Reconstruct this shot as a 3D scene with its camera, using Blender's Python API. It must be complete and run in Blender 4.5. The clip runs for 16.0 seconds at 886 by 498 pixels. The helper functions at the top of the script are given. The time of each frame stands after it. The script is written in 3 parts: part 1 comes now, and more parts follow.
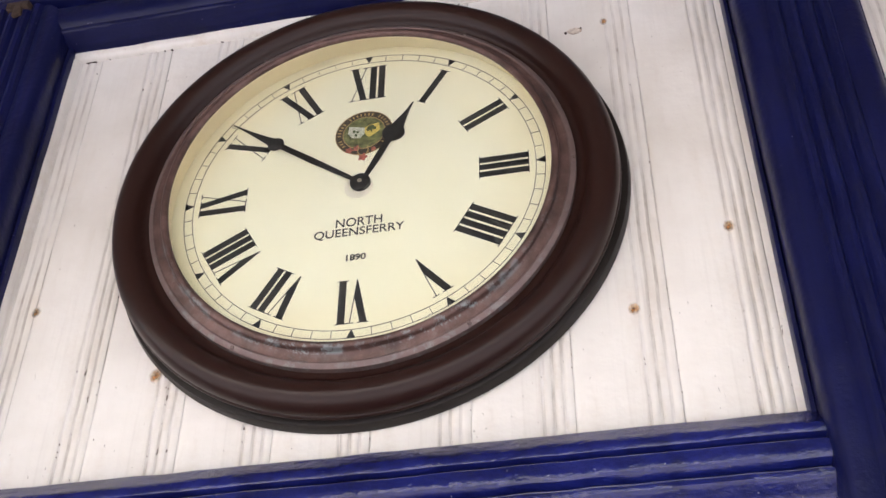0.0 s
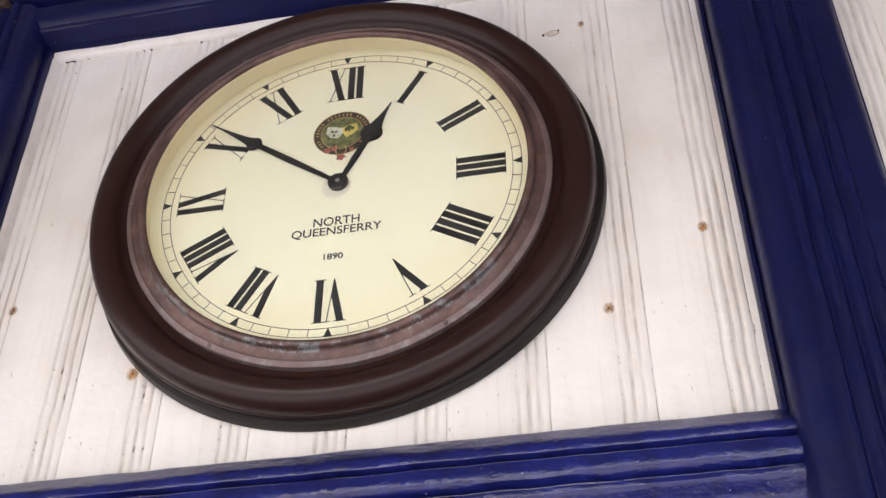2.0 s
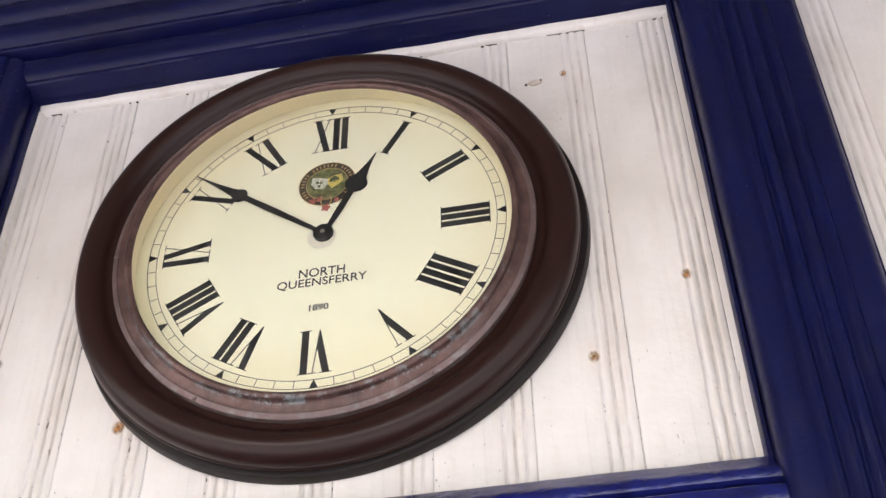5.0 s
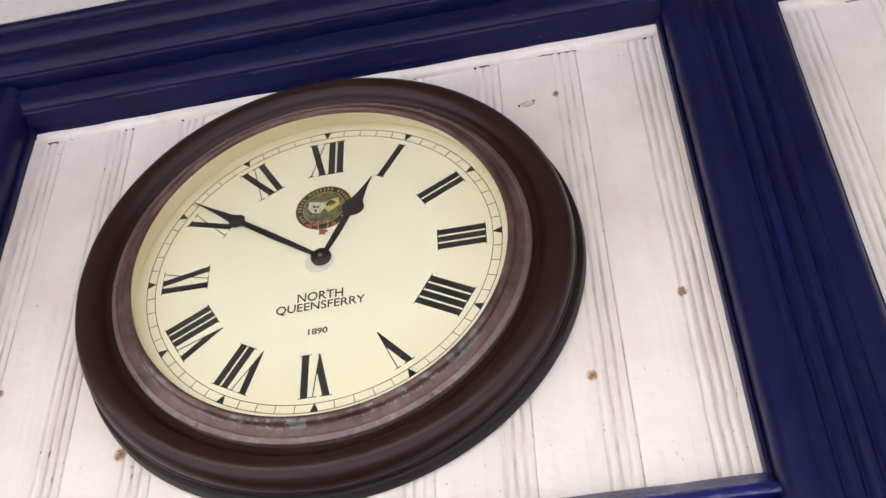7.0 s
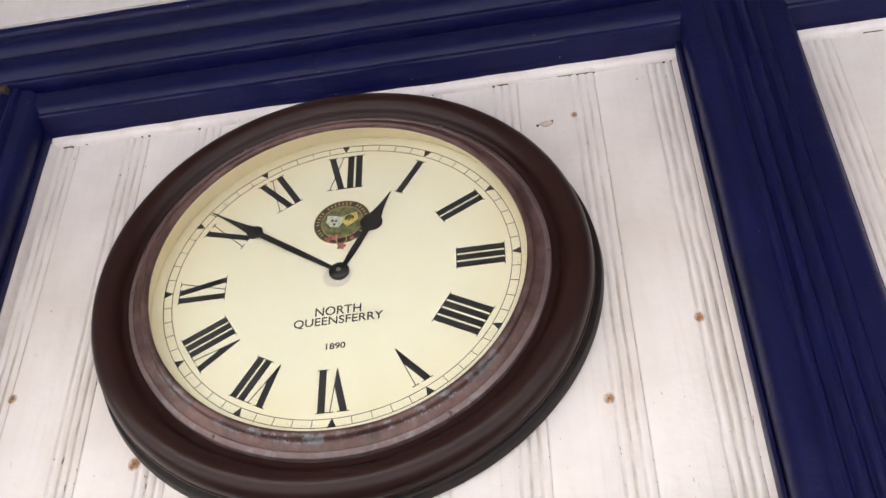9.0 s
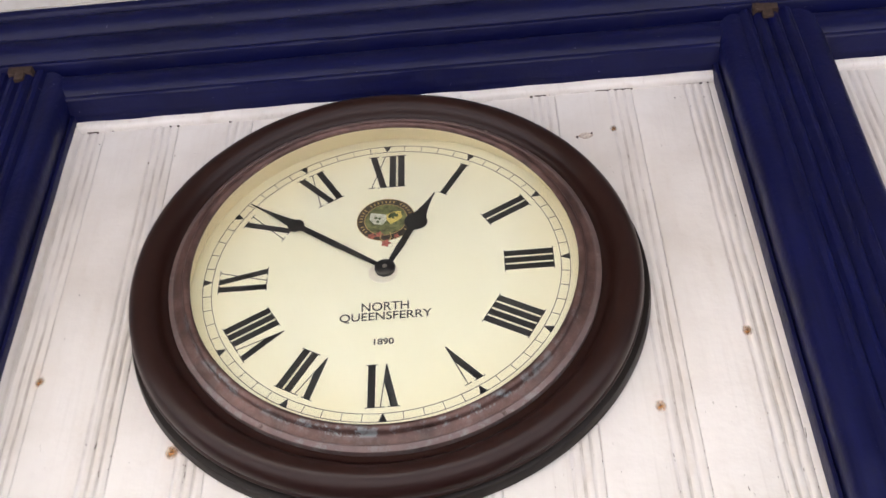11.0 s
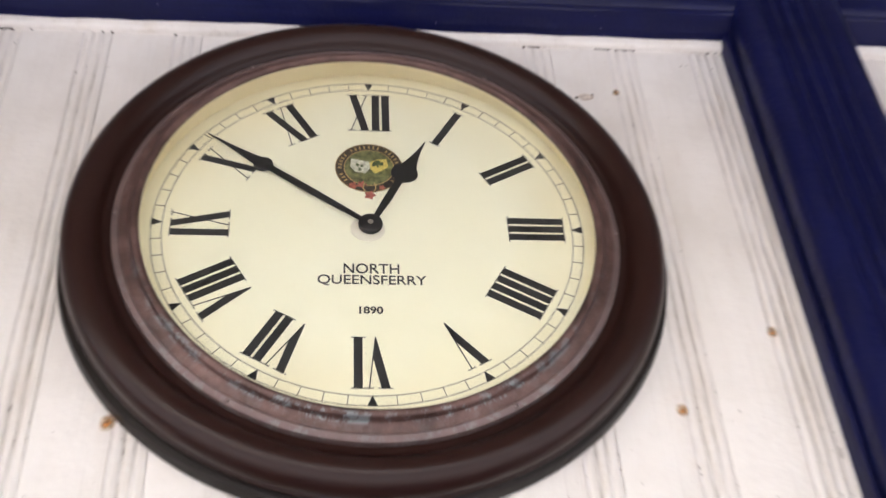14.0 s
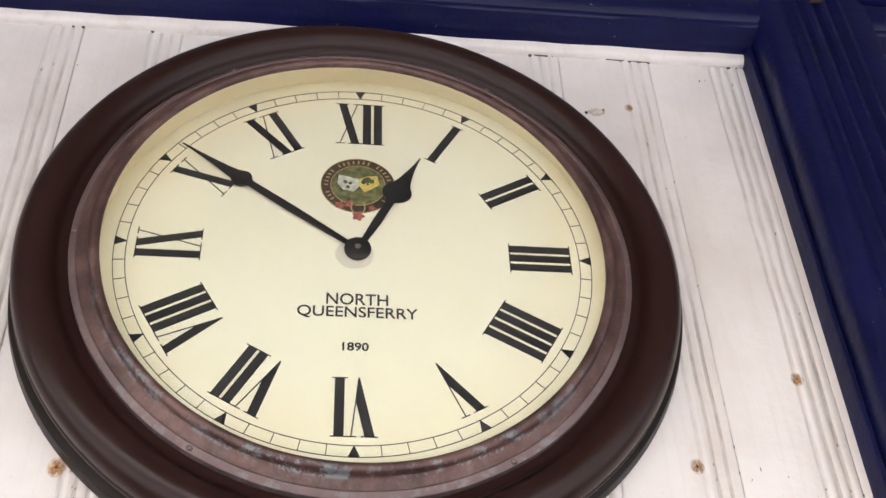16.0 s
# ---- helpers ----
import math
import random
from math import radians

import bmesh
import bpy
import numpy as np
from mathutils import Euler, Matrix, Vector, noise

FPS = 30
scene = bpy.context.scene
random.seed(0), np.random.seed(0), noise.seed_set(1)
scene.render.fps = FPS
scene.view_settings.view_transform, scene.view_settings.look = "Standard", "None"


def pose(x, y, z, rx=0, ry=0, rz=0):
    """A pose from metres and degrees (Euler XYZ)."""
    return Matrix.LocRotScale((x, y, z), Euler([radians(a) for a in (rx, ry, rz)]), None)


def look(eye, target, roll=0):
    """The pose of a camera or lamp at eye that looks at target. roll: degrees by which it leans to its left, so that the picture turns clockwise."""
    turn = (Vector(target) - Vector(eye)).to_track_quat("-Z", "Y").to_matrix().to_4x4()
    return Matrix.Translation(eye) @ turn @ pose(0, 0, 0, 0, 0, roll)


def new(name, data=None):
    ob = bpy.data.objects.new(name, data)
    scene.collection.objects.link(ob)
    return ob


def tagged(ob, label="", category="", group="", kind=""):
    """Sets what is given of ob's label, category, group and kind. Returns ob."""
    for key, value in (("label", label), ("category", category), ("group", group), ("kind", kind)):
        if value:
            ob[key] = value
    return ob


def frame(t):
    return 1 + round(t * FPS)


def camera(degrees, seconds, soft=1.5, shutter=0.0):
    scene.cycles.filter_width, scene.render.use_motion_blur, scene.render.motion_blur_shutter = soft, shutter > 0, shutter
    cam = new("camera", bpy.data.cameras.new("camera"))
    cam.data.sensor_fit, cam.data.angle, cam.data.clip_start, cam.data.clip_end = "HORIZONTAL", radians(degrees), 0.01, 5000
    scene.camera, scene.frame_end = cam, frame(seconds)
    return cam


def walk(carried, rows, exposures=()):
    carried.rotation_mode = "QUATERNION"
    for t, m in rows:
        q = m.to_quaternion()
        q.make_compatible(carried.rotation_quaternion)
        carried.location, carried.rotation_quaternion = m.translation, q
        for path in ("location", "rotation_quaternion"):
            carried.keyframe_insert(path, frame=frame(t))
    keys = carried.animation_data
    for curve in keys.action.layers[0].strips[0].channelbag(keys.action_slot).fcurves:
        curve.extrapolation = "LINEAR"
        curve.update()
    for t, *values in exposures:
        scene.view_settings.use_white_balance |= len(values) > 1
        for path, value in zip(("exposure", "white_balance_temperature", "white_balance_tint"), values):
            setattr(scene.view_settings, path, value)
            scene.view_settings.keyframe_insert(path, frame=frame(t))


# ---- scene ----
cam = camera(40.95, 16.0, soft=1.5, shutter=0.4)
PATH = [
    (0.0, pose(0.3063, -1.0114, 1.5946, 128.617, -0.368, 11.864)),
    (0.5, pose(0.3166, -1.0099, 1.5851, 128.475, -0.027, 11.655)),
    (1.0, pose(0.3212, -1.0065, 1.5835, 128.315, 0.229, 11.462)),
    (1.5, pose(0.3167, -1.0133, 1.5865, 128.383, 0.048, 11.159)),
    (2.0, pose(0.3128, -1.0134, 1.5860, 128.807, -0.010, 11.052)),
    (2.5, pose(0.3106, -1.0163, 1.5882, 129.392, -0.065, 10.951)),
    (3.0, pose(0.3092, -1.0177, 1.5870, 129.745, 0.036, 10.885)),
    (3.5, pose(0.3099, -1.0195, 1.5885, 129.867, 0.253, 11.038)),
    (4.0, pose(0.3129, -1.0200, 1.5896, 130.217, 0.516, 10.827)),
    (6.5, pose(0.3241, -1.0215, 1.5872, 131.481, 1.228, 11.709)),
    (7.0, pose(0.3189, -1.0342, 1.5885, 131.584, 1.742, 11.529)),
    (7.5, pose(0.3051, -1.0425, 1.5875, 131.505, 1.708, 11.020)),
    (8.0, pose(0.2924, -1.0427, 1.5896, 131.657, 1.280, 10.298)),
    (10.3, pose(0.2553, -1.0700, 1.6014, 132.283, 0.637, 9.288)),
    (10.5, pose(0.2248, -1.0682, 1.5944, 132.573, 0.649, 8.299)),
    (11.0, pose(0.1384, -1.0399, 1.5735, 133.500, 1.141, 5.142)),
    (11.5, pose(0.0755, -0.9438, 1.5621, 135.550, 2.308, 2.239)),
    (11.8, pose(-0.0183, -0.9131, 1.5701, 135.625, 2.388, -0.024)),
    (12.0, pose(-0.0543, -0.9396, 1.5747, 135.380, 2.744, -1.664)),
    (12.2, pose(-0.1075, -0.9728, 1.5802, 134.943, 2.989, -4.427)),
    (12.5, pose(-0.1559, -1.0107, 1.5770, 134.353, 3.651, -7.158)),
    (13.0, pose(-0.1074, -1.0336, 1.5899, 132.273, 3.820, -7.454)),
    (13.2, pose(-0.0872, -1.0178, 1.5765, 131.877, 3.997, -7.282)),
    (13.5, pose(-0.0769, -1.0191, 1.5777, 131.305, 3.684, -5.817)),
    (13.8, pose(-0.0727, -1.0304, 1.5774, 132.156, 3.426, -5.999)),
    (14.0, pose(-0.0418, -0.9047, 1.7054, 131.312, 2.876, -4.883)),
    (14.2, pose(-0.0251, -0.8183, 1.8044, 130.544, 2.527, -4.391)),
    (14.5, pose(-0.0413, -0.7634, 1.8448, 130.460, 3.317, -5.144)),
    (15.0, pose(-0.0373, -0.8486, 1.7668, 129.717, 2.174, -5.104)),
    (15.5, pose(-0.0290, -0.8360, 1.8008, 130.790, 1.573, -6.124)),
    (16.0, pose(-0.0335, -0.8431, 1.8015, 131.006, 1.927, -6.169)),
]
EXPOSURES = [(0.0, 2.54, 6070, 20.0), (16.0, 2.54, 6070, 20.0)]
walk(cam, PATH, EXPOSURES)

# ---- daylight, cut from above by an added, unseen canopy ----
world = bpy.data.worlds.new("sky")
scene.world = world
world.use_nodes = True
wn = world.node_tree.nodes
wn.clear()
sky = wn.new("ShaderNodeTexSky")
sky.sky_type = "NISHITA"
sky.sun_disc = False
sky.sun_elevation = radians(42)
sky.sun_rotation = radians(200)
sky.air_density, sky.dust_density, sky.ozone_density = 1.0, 1.6, 1.0
back = wn.new("ShaderNodeBackground")
back.inputs["Strength"].default_value = 0.15
wout = wn.new("ShaderNodeOutputWorld")
world.node_tree.links.new(sky.outputs[0], back.inputs[0])
world.node_tree.links.new(back.outputs[0], wout.inputs[0])
sun_data = bpy.data.lights.new("sun", "SUN")
sun_data.energy, sun_data.angle, sun_data.color = 3.2, radians(6), (1.0, 0.96, 0.90)
sun = new("sun", sun_data)
sun.matrix_world = look((-2, -6, 8), (0, 0, 2.5))

Z0 = 2.5            # height of the clock's centre above the platform


# ---- materials ----
def mat(name, rough=0.5, metal=0.0, base=(0.5, 0.5, 0.5)):
    m = bpy.data.materials.new(name)
    m.use_nodes = True
    b = m.node_tree.nodes["Principled BSDF"]
    b.inputs["Base Color"].default_value = (*base, 1)
    b.inputs["Roughness"].default_value = rough
    b.inputs["Metallic"].default_value = metal
    return m, m.node_tree, b


def node(nt, kind, **inputs):
    n = nt.nodes.new(kind)
    for k, v in inputs.items():
        n.inputs[k.replace("_", " ")].default_value = v
    return n


def coords(nt, scale=(1, 1, 1), rot=(0, 0, 0), kind="Object"):
    tc = nt.nodes.new("ShaderNodeTexCoord")
    mp = nt.nodes.new("ShaderNodeMapping")
    mp.inputs["Scale"].default_value = scale
    mp.inputs["Rotation"].default_value = rot
    nt.links.new(tc.outputs[kind], mp.inputs["Vector"])
    return mp.outputs[0]


def noise_of(nt, vec, scale, detail=4.0, rough=0.55):
    n = node(nt, "ShaderNodeTexNoise", Scale=scale, Detail=detail, Roughness=rough)
    nt.links.new(vec, n.inputs["Vector"])
    return n.outputs[0]


def ramp(nt, fac, stops):
    r = nt.nodes.new("ShaderNodeValToRGB")
    while len(r.color_ramp.elements) < len(stops):
        r.color_ramp.elements.new(0.5)
    for e, (p, c) in zip(r.color_ramp.elements, stops):
        e.position = p
        e.color = (*c, 1) if len(c) == 3 else c
    nt.links.new(fac, r.inputs[0])
    return r.outputs[0]


def blend(nt, fac, a, b, mode="MIX"):
    n = nt.nodes.new("ShaderNodeMix")
    n.data_type, n.blend_type = "RGBA", mode
    for sock, v in ((n.inputs[0], fac), (n.inputs[6], a), (n.inputs[7], b)):
        if isinstance(v, (int, float)):
            sock.default_value = v
        elif isinstance(v, tuple):
            sock.default_value = (*v, 1)
        else:
            nt.links.new(v, sock)
    return n.outputs[2]


def bump(nt, bsdf, height, strength, distance):
    n = nt.nodes.new("ShaderNodeBump")
    n.inputs["Strength"].default_value = strength
    n.inputs["Distance"].default_value = distance
    nt.links.new(height, n.inputs["Height"])
    nt.links.new(n.outputs[0], bsdf.inputs["Normal"])
    return n


def grey(v):
    return (v, v, v)


def white_paint(name, dirt):
    """Old off-white gloss over softwood boards; dirt: how much grey sits in it."""
    m, nt, b = mat(name, 0.42)
    v = coords(nt)
    streak = noise_of(nt, coords(nt, (90, 90, 5)), 1.0, 6, 0.65)
    cloud = noise_of(nt, v, 7.0, 5, 0.6)
    speck = noise_of(nt, coords(nt, (1, 1, 0.6)), 160.0, 3, 0.7)
    col = ramp(nt, cloud, [(0.3, (0.605, 0.570, 0.522)), (0.62, (0.715, 0.686, 0.645))])
    col = blend(nt, ramp(nt, streak, [(0.55, grey(0)), (0.80, grey(0.10 + dirt))]), col, (0.42, 0.37, 0.33))
    col = blend(nt, ramp(nt, speck, [(0.67, grey(0)), (0.76, grey(0.6))]), col, (0.38, 0.32, 0.27))
    run = blend(nt, 1.0, ramp(nt, noise_of(nt, coords(nt, (150, 150, 3)), 1.0, 5, 0.7), [(0.50, grey(0)), (0.66, grey(1))]), ramp(nt, noise_of(nt, coords(nt, (14, 14, 5)), 1.0, 3, 0.5), [(0.50, grey(0)), (0.72, grey(0.20))]), "MULTIPLY")
    col = blend(nt, run, col, (0.30, 0.26, 0.23))
    bloom = blend(nt, 1.0, ramp(nt, noise_of(nt, coords(nt, (22, 22, 4)), 1.0, 5, 0.6), [(0.50, grey(0)), (0.70, grey(0.34))]), ramp(nt, noise_of(nt, v, 55.0, 4, 0.7), [(0.40, grey(0.2)), (0.62, grey(1))]), "MULTIPLY")
    col = blend(nt, bloom, col, (0.46, 0.38, 0.29))
    nt.links.new(col, b.inputs["Base Color"])
    h = blend(nt, 0.6, noise_of(nt, coords(nt, (60, 60, 6)), 1.0, 4, 0.5), noise_of(nt, v, 90.0, 3, 0.5))
    bump(nt, b, h, 0.5, 0.0025)
    return m


WHITE = white_paint("white_board_paint", 0.0)
WHITE_TRIM = white_paint("white_trim_paint", 0.45)


def groove_paint():
    """Paint in the boards' reeds, greyed for their shade, with dirt lodged in patches."""
    m, nt, b = mat("reed_paint", 0.6)
    a = noise_of(nt, coords(nt, (40, 40, 9)), 1.0, 6, 0.7)
    col = ramp(nt, a, [(0.40, (0.65, 0.62, 0.59)), (0.54, (0.53, 0.495, 0.455)), (0.65, (0.38, 0.345, 0.30)), (0.75, (0.13, 0.11, 0.09))])
    nt.links.new(col, b.inputs["Base Color"])
    bump(nt, b, a, 0.4, 0.002)
    return m


REED = groove_paint()


def blue_paint(name="blue_gloss_paint", r0=0.09, r1=0.30, spec=0.42, relief=0.5, brush=(25, 25, 25), lit_tone=1.0):
    m, nt, b = mat(name, 0.24)
    b.inputs["Specular IOR Level"].default_value = spec
    v = coords(nt)
    cloud = noise_of(nt, v, 9.0, 5, 0.6)
    col = ramp(nt, cloud, [(0.3, (0.0034 * lit_tone, 0.0046 * lit_tone, 0.040 * lit_tone)), (0.7, (0.0060 * lit_tone, 0.0083 * lit_tone, 0.068 * lit_tone))])
    chip = noise_of(nt, v, 210.0, 2, 0.6)
    col = blend(nt, ramp(nt, chip, [(0.755, grey(0)), (0.79, grey(0.8))]), col, (0.42, 0.42, 0.50))
    lines = noise_of(nt, coords(nt, brush), 1.0, 5, 0.65)
    col = blend(nt, ramp(nt, lines, [(0.36, grey(0.55)), (0.56, grey(0))]), col, (0.0022, 0.0030, 0.026))
    col = blend(nt, ramp(nt, lines, [(0.60, grey(0)), (0.78, grey(0.35))]), col, (0.012, 0.016, 0.095))
    grime = noise_of(nt, v, 28.0, 6, 0.7)
    col = blend(nt, ramp(nt, grime, [(0.58, grey(0)), (0.8, grey(0.45))]), col, (0.014, 0.012, 0.02))
    nt.links.new(col, b.inputs["Base Color"])
    r = ramp(nt, grime, [(0.35, grey(r0)), (0.75, grey(r1))])
    nt.links.new(r, b.inputs["Roughness"])
    h = blend(nt, 0.42, noise_of(nt, coords(nt, (30, 60, 45)), 1.0, 3, 0.5), noise_of(nt, v, 140.0, 4, 0.6))
    bump(nt, b, h, relief, 0.003)
    return m


# Light is in the tones: lower parts lighter, upper rail and uprights darker.
BLUE = blue_paint(r0=0.07, r1=0.24, spec=0.42, relief=0.9, lit_tone=1.8)
BLUE_DULL = blue_paint("blue_dull_shaded_paint", 0.30, 0.50, 0.22, 0.5, (6, 150, 150), 0.72)
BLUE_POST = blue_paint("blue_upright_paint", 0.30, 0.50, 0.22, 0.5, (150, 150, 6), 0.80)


def wood(name, dark, light, rough, gloss):
    """Polished hardwood whose grain runs round the turned ring."""
    m, nt, b = mat(name, rough)
    v = coords(nt)
    tc = coords(nt, (10, 30, 10))
    g = noise_of(nt, tc, 3.0, 8, 0.65)
    big = noise_of(nt, v, 11.0, 4, 0.5)
    col = ramp(nt, g, [(0.32, dark), (0.70, light)])
    col = blend(nt, ramp(nt, big, [(0.40, grey(0)), (0.75, grey(0.6))]), col, dark)
    nt.links.new(col, b.inputs["Base Color"])
    scratch = noise_of(nt, coords(nt, (140, 140, 30)), 1.0, 3, 0.6)
    nt.links.new(ramp(nt, scratch, [(0.35, grey(rough - 0.02)), (0.75, grey(rough + 0.06))]), b.inputs["Roughness"])
    b.inputs["Specular IOR Level"].default_value = gloss
    return m


MAHOGANY = wood("mahogany", (0.0178, 0.0068, 0.0052), (0.0215, 0.0082, 0.0062), 0.31, 0.24)
CASE_WOOD = wood("black_stained_wood", (0.0095, 0.0068, 0.0058), (0.0150, 0.0108, 0.0092), 0.45, 0.18)


def copper():
    m, nt, b = mat("tarnished_copper", 0.45, 0.35)
    v = coords(nt)
    a = noise_of(nt, v, 26.0, 6, 0.65)
    col = ramp(nt, a, [(0.30, (0.040, 0.022, 0.018)), (0.50, (0.090, 0.049, 0.041)), (0.70, (0.165, 0.098, 0.084))])
    crust = noise_of(nt, v, 330.0, 5, 0.75)
    col = blend(nt, ramp(nt, crust, [(0.58, grey(0)), (0.70, grey(0.3))]), col, (0.24, 0.20, 0.185))
    verd = noise_of(nt, v, 60.0, 6, 0.75)
    sep = nt.nodes.new("ShaderNodeSeparateXYZ")
    nt.links.new(v, sep.inputs[0])
    low = nt.nodes.new("ShaderNodeMapRange")
    nt.links.new(sep.outputs[2], low.inputs[0])
    low.inputs[1].default_value, low.inputs[2].default_value = -0.02, -0.20
    flat = nt.nodes.new("ShaderNodeCombineXYZ")
    nt.links.new(sep.outputs[0], flat.inputs[0])
    nt.links.new(sep.outputs[2], flat.inputs[2])
    rad = nt.nodes.new("ShaderNodeVectorMath")
    rad.operation = "LENGTH"
    nt.links.new(flat.outputs[0], rad.inputs[0])
    span = nt.nodes.new("ShaderNodeMapRange")
    span.inputs[1].default_value, span.inputs[2].default_value = 0.2200, 0.2470
    nt.links.new(rad.outputs["Value"], span.inputs[0])
    bandm = ramp(nt, span.outputs[0], [(0.12, grey(0.08)), (0.26, grey(0.55)), (0.36, grey(0.9)), (0.46, grey(0.08)), (0.74, grey(0.08)), (0.90, grey(0.30))])
    # Paler tarnish on the flange, which also paints in the light it catches.
    col = blend(nt, ramp(nt, span.outputs[0], [(0.70, grey(0)), (0.78, grey(0.36)), (0.98, grey(0.36))]), col, blend(nt, verd, (0.16, 0.12, 0.115), (0.30, 0.25, 0.24)))
    patch = ramp(nt, noise_of(nt, v, 12.0, 3, 0.5), [(0.34, grey(0.35)), (0.52, grey(1))])
    k = nt.nodes.new("ShaderNodeMath")
    k.operation = "MULTIPLY"
    nt.links.new(ramp(nt, verd, [(0.50, grey(0)), (0.58, grey(0.95))]), k.inputs[0])
    nt.links.new(low.outputs[0], k.inputs[1])
    k2 = nt.nodes.new("ShaderNodeMath")
    k2.operation = "MULTIPLY"
    nt.links.new(k.outputs[0], k2.inputs[0])
    nt.links.new(blend(nt, 1.0, bandm, patch, "MULTIPLY"), k2.inputs[1])
    col = blend(nt, k2.outputs[0], col, (0.30, 0.36, 0.37))
    nt.links.new(col, b.inputs["Base Color"])
    nt.links.new(ramp(nt, a, [(0.3, grey(0.34)), (0.7, grey(0.6))]), b.inputs["Roughness"])
    bump(nt, b, verd, 0.25, 0.001)
    return m


COPPER = copper()


def enamel(name, a, c, rough, age=0.75):
    m, nt, b = mat(name, rough)
    v = coords(nt)
    n = noise_of(nt, v, 5.0, 4, 0.55)
    col = ramp(nt, n, [(0.3, a), (0.65, c)])
    foxing = noise_of(nt, v, 40.0, 4, 0.7)
    col = blend(nt, ramp(nt, foxing, [(0.60, grey(0)), (0.85, grey(0.25))]), col, (0.50, 0.42, 0.28))
    sep = nt.nodes.new("ShaderNodeSeparateXYZ")
    nt.links.new(v, sep.inputs[0])
    flat = nt.nodes.new("ShaderNodeCombineXYZ")
    nt.links.new(sep.outputs[0], flat.inputs[0])
    nt.links.new(sep.outputs[2], flat.inputs[2])
    rad = nt.nodes.new("ShaderNodeVectorMath")
    rad.operation = "LENGTH"
    nt.links.new(flat.outputs[0], rad.inputs[0])
    span = nt.nodes.new("ShaderNodeMapRange")
    span.inputs[1].default_value, span.inputs[2].default_value = 0.10, 0.225
    nt.links.new(rad.outputs["Value"], span.inputs[0])
    old = blend(nt, 1.0, ramp(nt, span.outputs[0], [(0.30, grey(0)), (1.0, grey(age))]), ramp(nt, noise_of(nt, v, 9.0, 3, 0.5), [(0.35, grey(0.25)), (0.65, grey(1))]), "MULTIPLY")
    col = blend(nt, old, col, (0.80, 0.725, 0.49))
    nt.links.new(col, b.inputs["Base Color"])
    return m


CREAM = enamel("cream_dial_enamel", (0.87, 0.850, 0.645), (0.905, 0.895, 0.72), 0.4, 0.9)
CREAM_RING = enamel("cream_sight_ring", (0.93, 0.80, 0.55), (0.95, 0.87, 0.66), 0.35, 0.20)
PALE = enamel("pale_collar", (0.66, 0.63, 0.52), (0.74, 0.71, 0.60), 0.5)


def plain(name, base, rough, metal=0.0, jitter=0.15, scale=60.0):
    m, nt, b = mat(name, rough, metal)
    n = noise_of(nt, coords(nt), scale, 4, 0.6)
    lo = tuple(c * (1 - jitter) for c in base)
    hi = tuple(min(1, c * (1 + jitter)) for c in base)
    nt.links.new(ramp(nt, n, [(0.3, lo), (0.7, hi)]), b.inputs["Base Color"])
    return m


INK = plain("black_printing_ink", (0.018, 0.018, 0.019), 0.5)
HAND_BLACK = plain("black_hand_paint", (0.012, 0.012, 0.013), 0.36)
BRASS = plain("brass_pin", (0.55, 0.50, 0.42), 0.3, 0.9)
RUST = plain("rusty_iron", (0.045, 0.025, 0.016), 0.9, 0.1, 0.6, 180.0)
SCREW = plain("dull_screw", (0.16, 0.12, 0.11), 0.45, 0.6, 0.3)
GOLD = plain("printed_gold", (0.42, 0.30, 0.13), 0.5)
GARTER = plain("printed_dark_brown", (0.045, 0.032, 0.024), 0.5, 0, 0.4, 300.0)
OLIVE = plain("printed_olive_green", (0.13, 0.14, 0.055), 0.5, 0, 0.7, 160.0)
SHIELD_PALE = plain("printed_pale_grey", (0.55, 0.57, 0.50), 0.5, 0, 0.35, 260.0)
SHIELD_YELLOW = plain("printed_yellow", (0.62, 0.50, 0.13), 0.5, 0, 0.2, 260.0)
LEAF = plain("printed_leaf_green", (0.055, 0.085, 0.03), 0.5, 0, 0.5, 300.0)
ROSE = plain("printed_rose_red", (0.36, 0.105, 0.08), 0.5, 0, 0.5, 260.0)
FILLER = plain("flaking_filler", (0.54, 0.47, 0.40), 0.75, 0, 0.4, 300.0)
PUTTY = plain("old_putty", (0.40, 0.31, 0.24), 0.8, 0, 0.5, 420.0)
FLECK = plain("old_dirt", (0.19, 0.16, 0.135), 0.8, 0, 0.6, 200.0)
PAVING = plain("platform_paving", (0.40, 0.38, 0.345), 0.85, 0, 0.25, 3.0)
# Kept dark so that the canopy sends little light back down.
CANOPY_DARK = plain("canopy_dark_paint", (0.13, 0.124, 0.117), 0.6, 0, 0.1, 4.0)
FIELD = plain("far_ground", (0.17, 0.165, 0.145), 0.95, 0, 0.3, 0.3)


def glass_mat():
    m = bpy.data.materials.new("clock_glass")
    m.use_nodes = True
    nt = m.node_tree
    nt.nodes.clear()
    out = nt.nodes.new("ShaderNodeOutputMaterial")
    tr = nt.nodes.new("ShaderNodeBsdfTransparent")
    tr.inputs[0].default_value = (0.985, 0.99, 0.98, 1)
    gl = nt.nodes.new("ShaderNodeBsdfGlossy")
    gl.inputs["Roughness"].default_value = 0.02
    fr = nt.nodes.new("ShaderNodeFresnel")
    fr.inputs[0].default_value = 1.25
    mx = nt.nodes.new("ShaderNodeMixShader")
    nt.links.new(fr.outputs[0], mx.inputs[0])
    nt.links.new(tr.outputs[0], mx.inputs[1])
    nt.links.new(gl.outputs[0], mx.inputs[2])
    nt.links.new(mx.outputs[0], out.inputs[0])
    return m


GLASS = glass_mat()


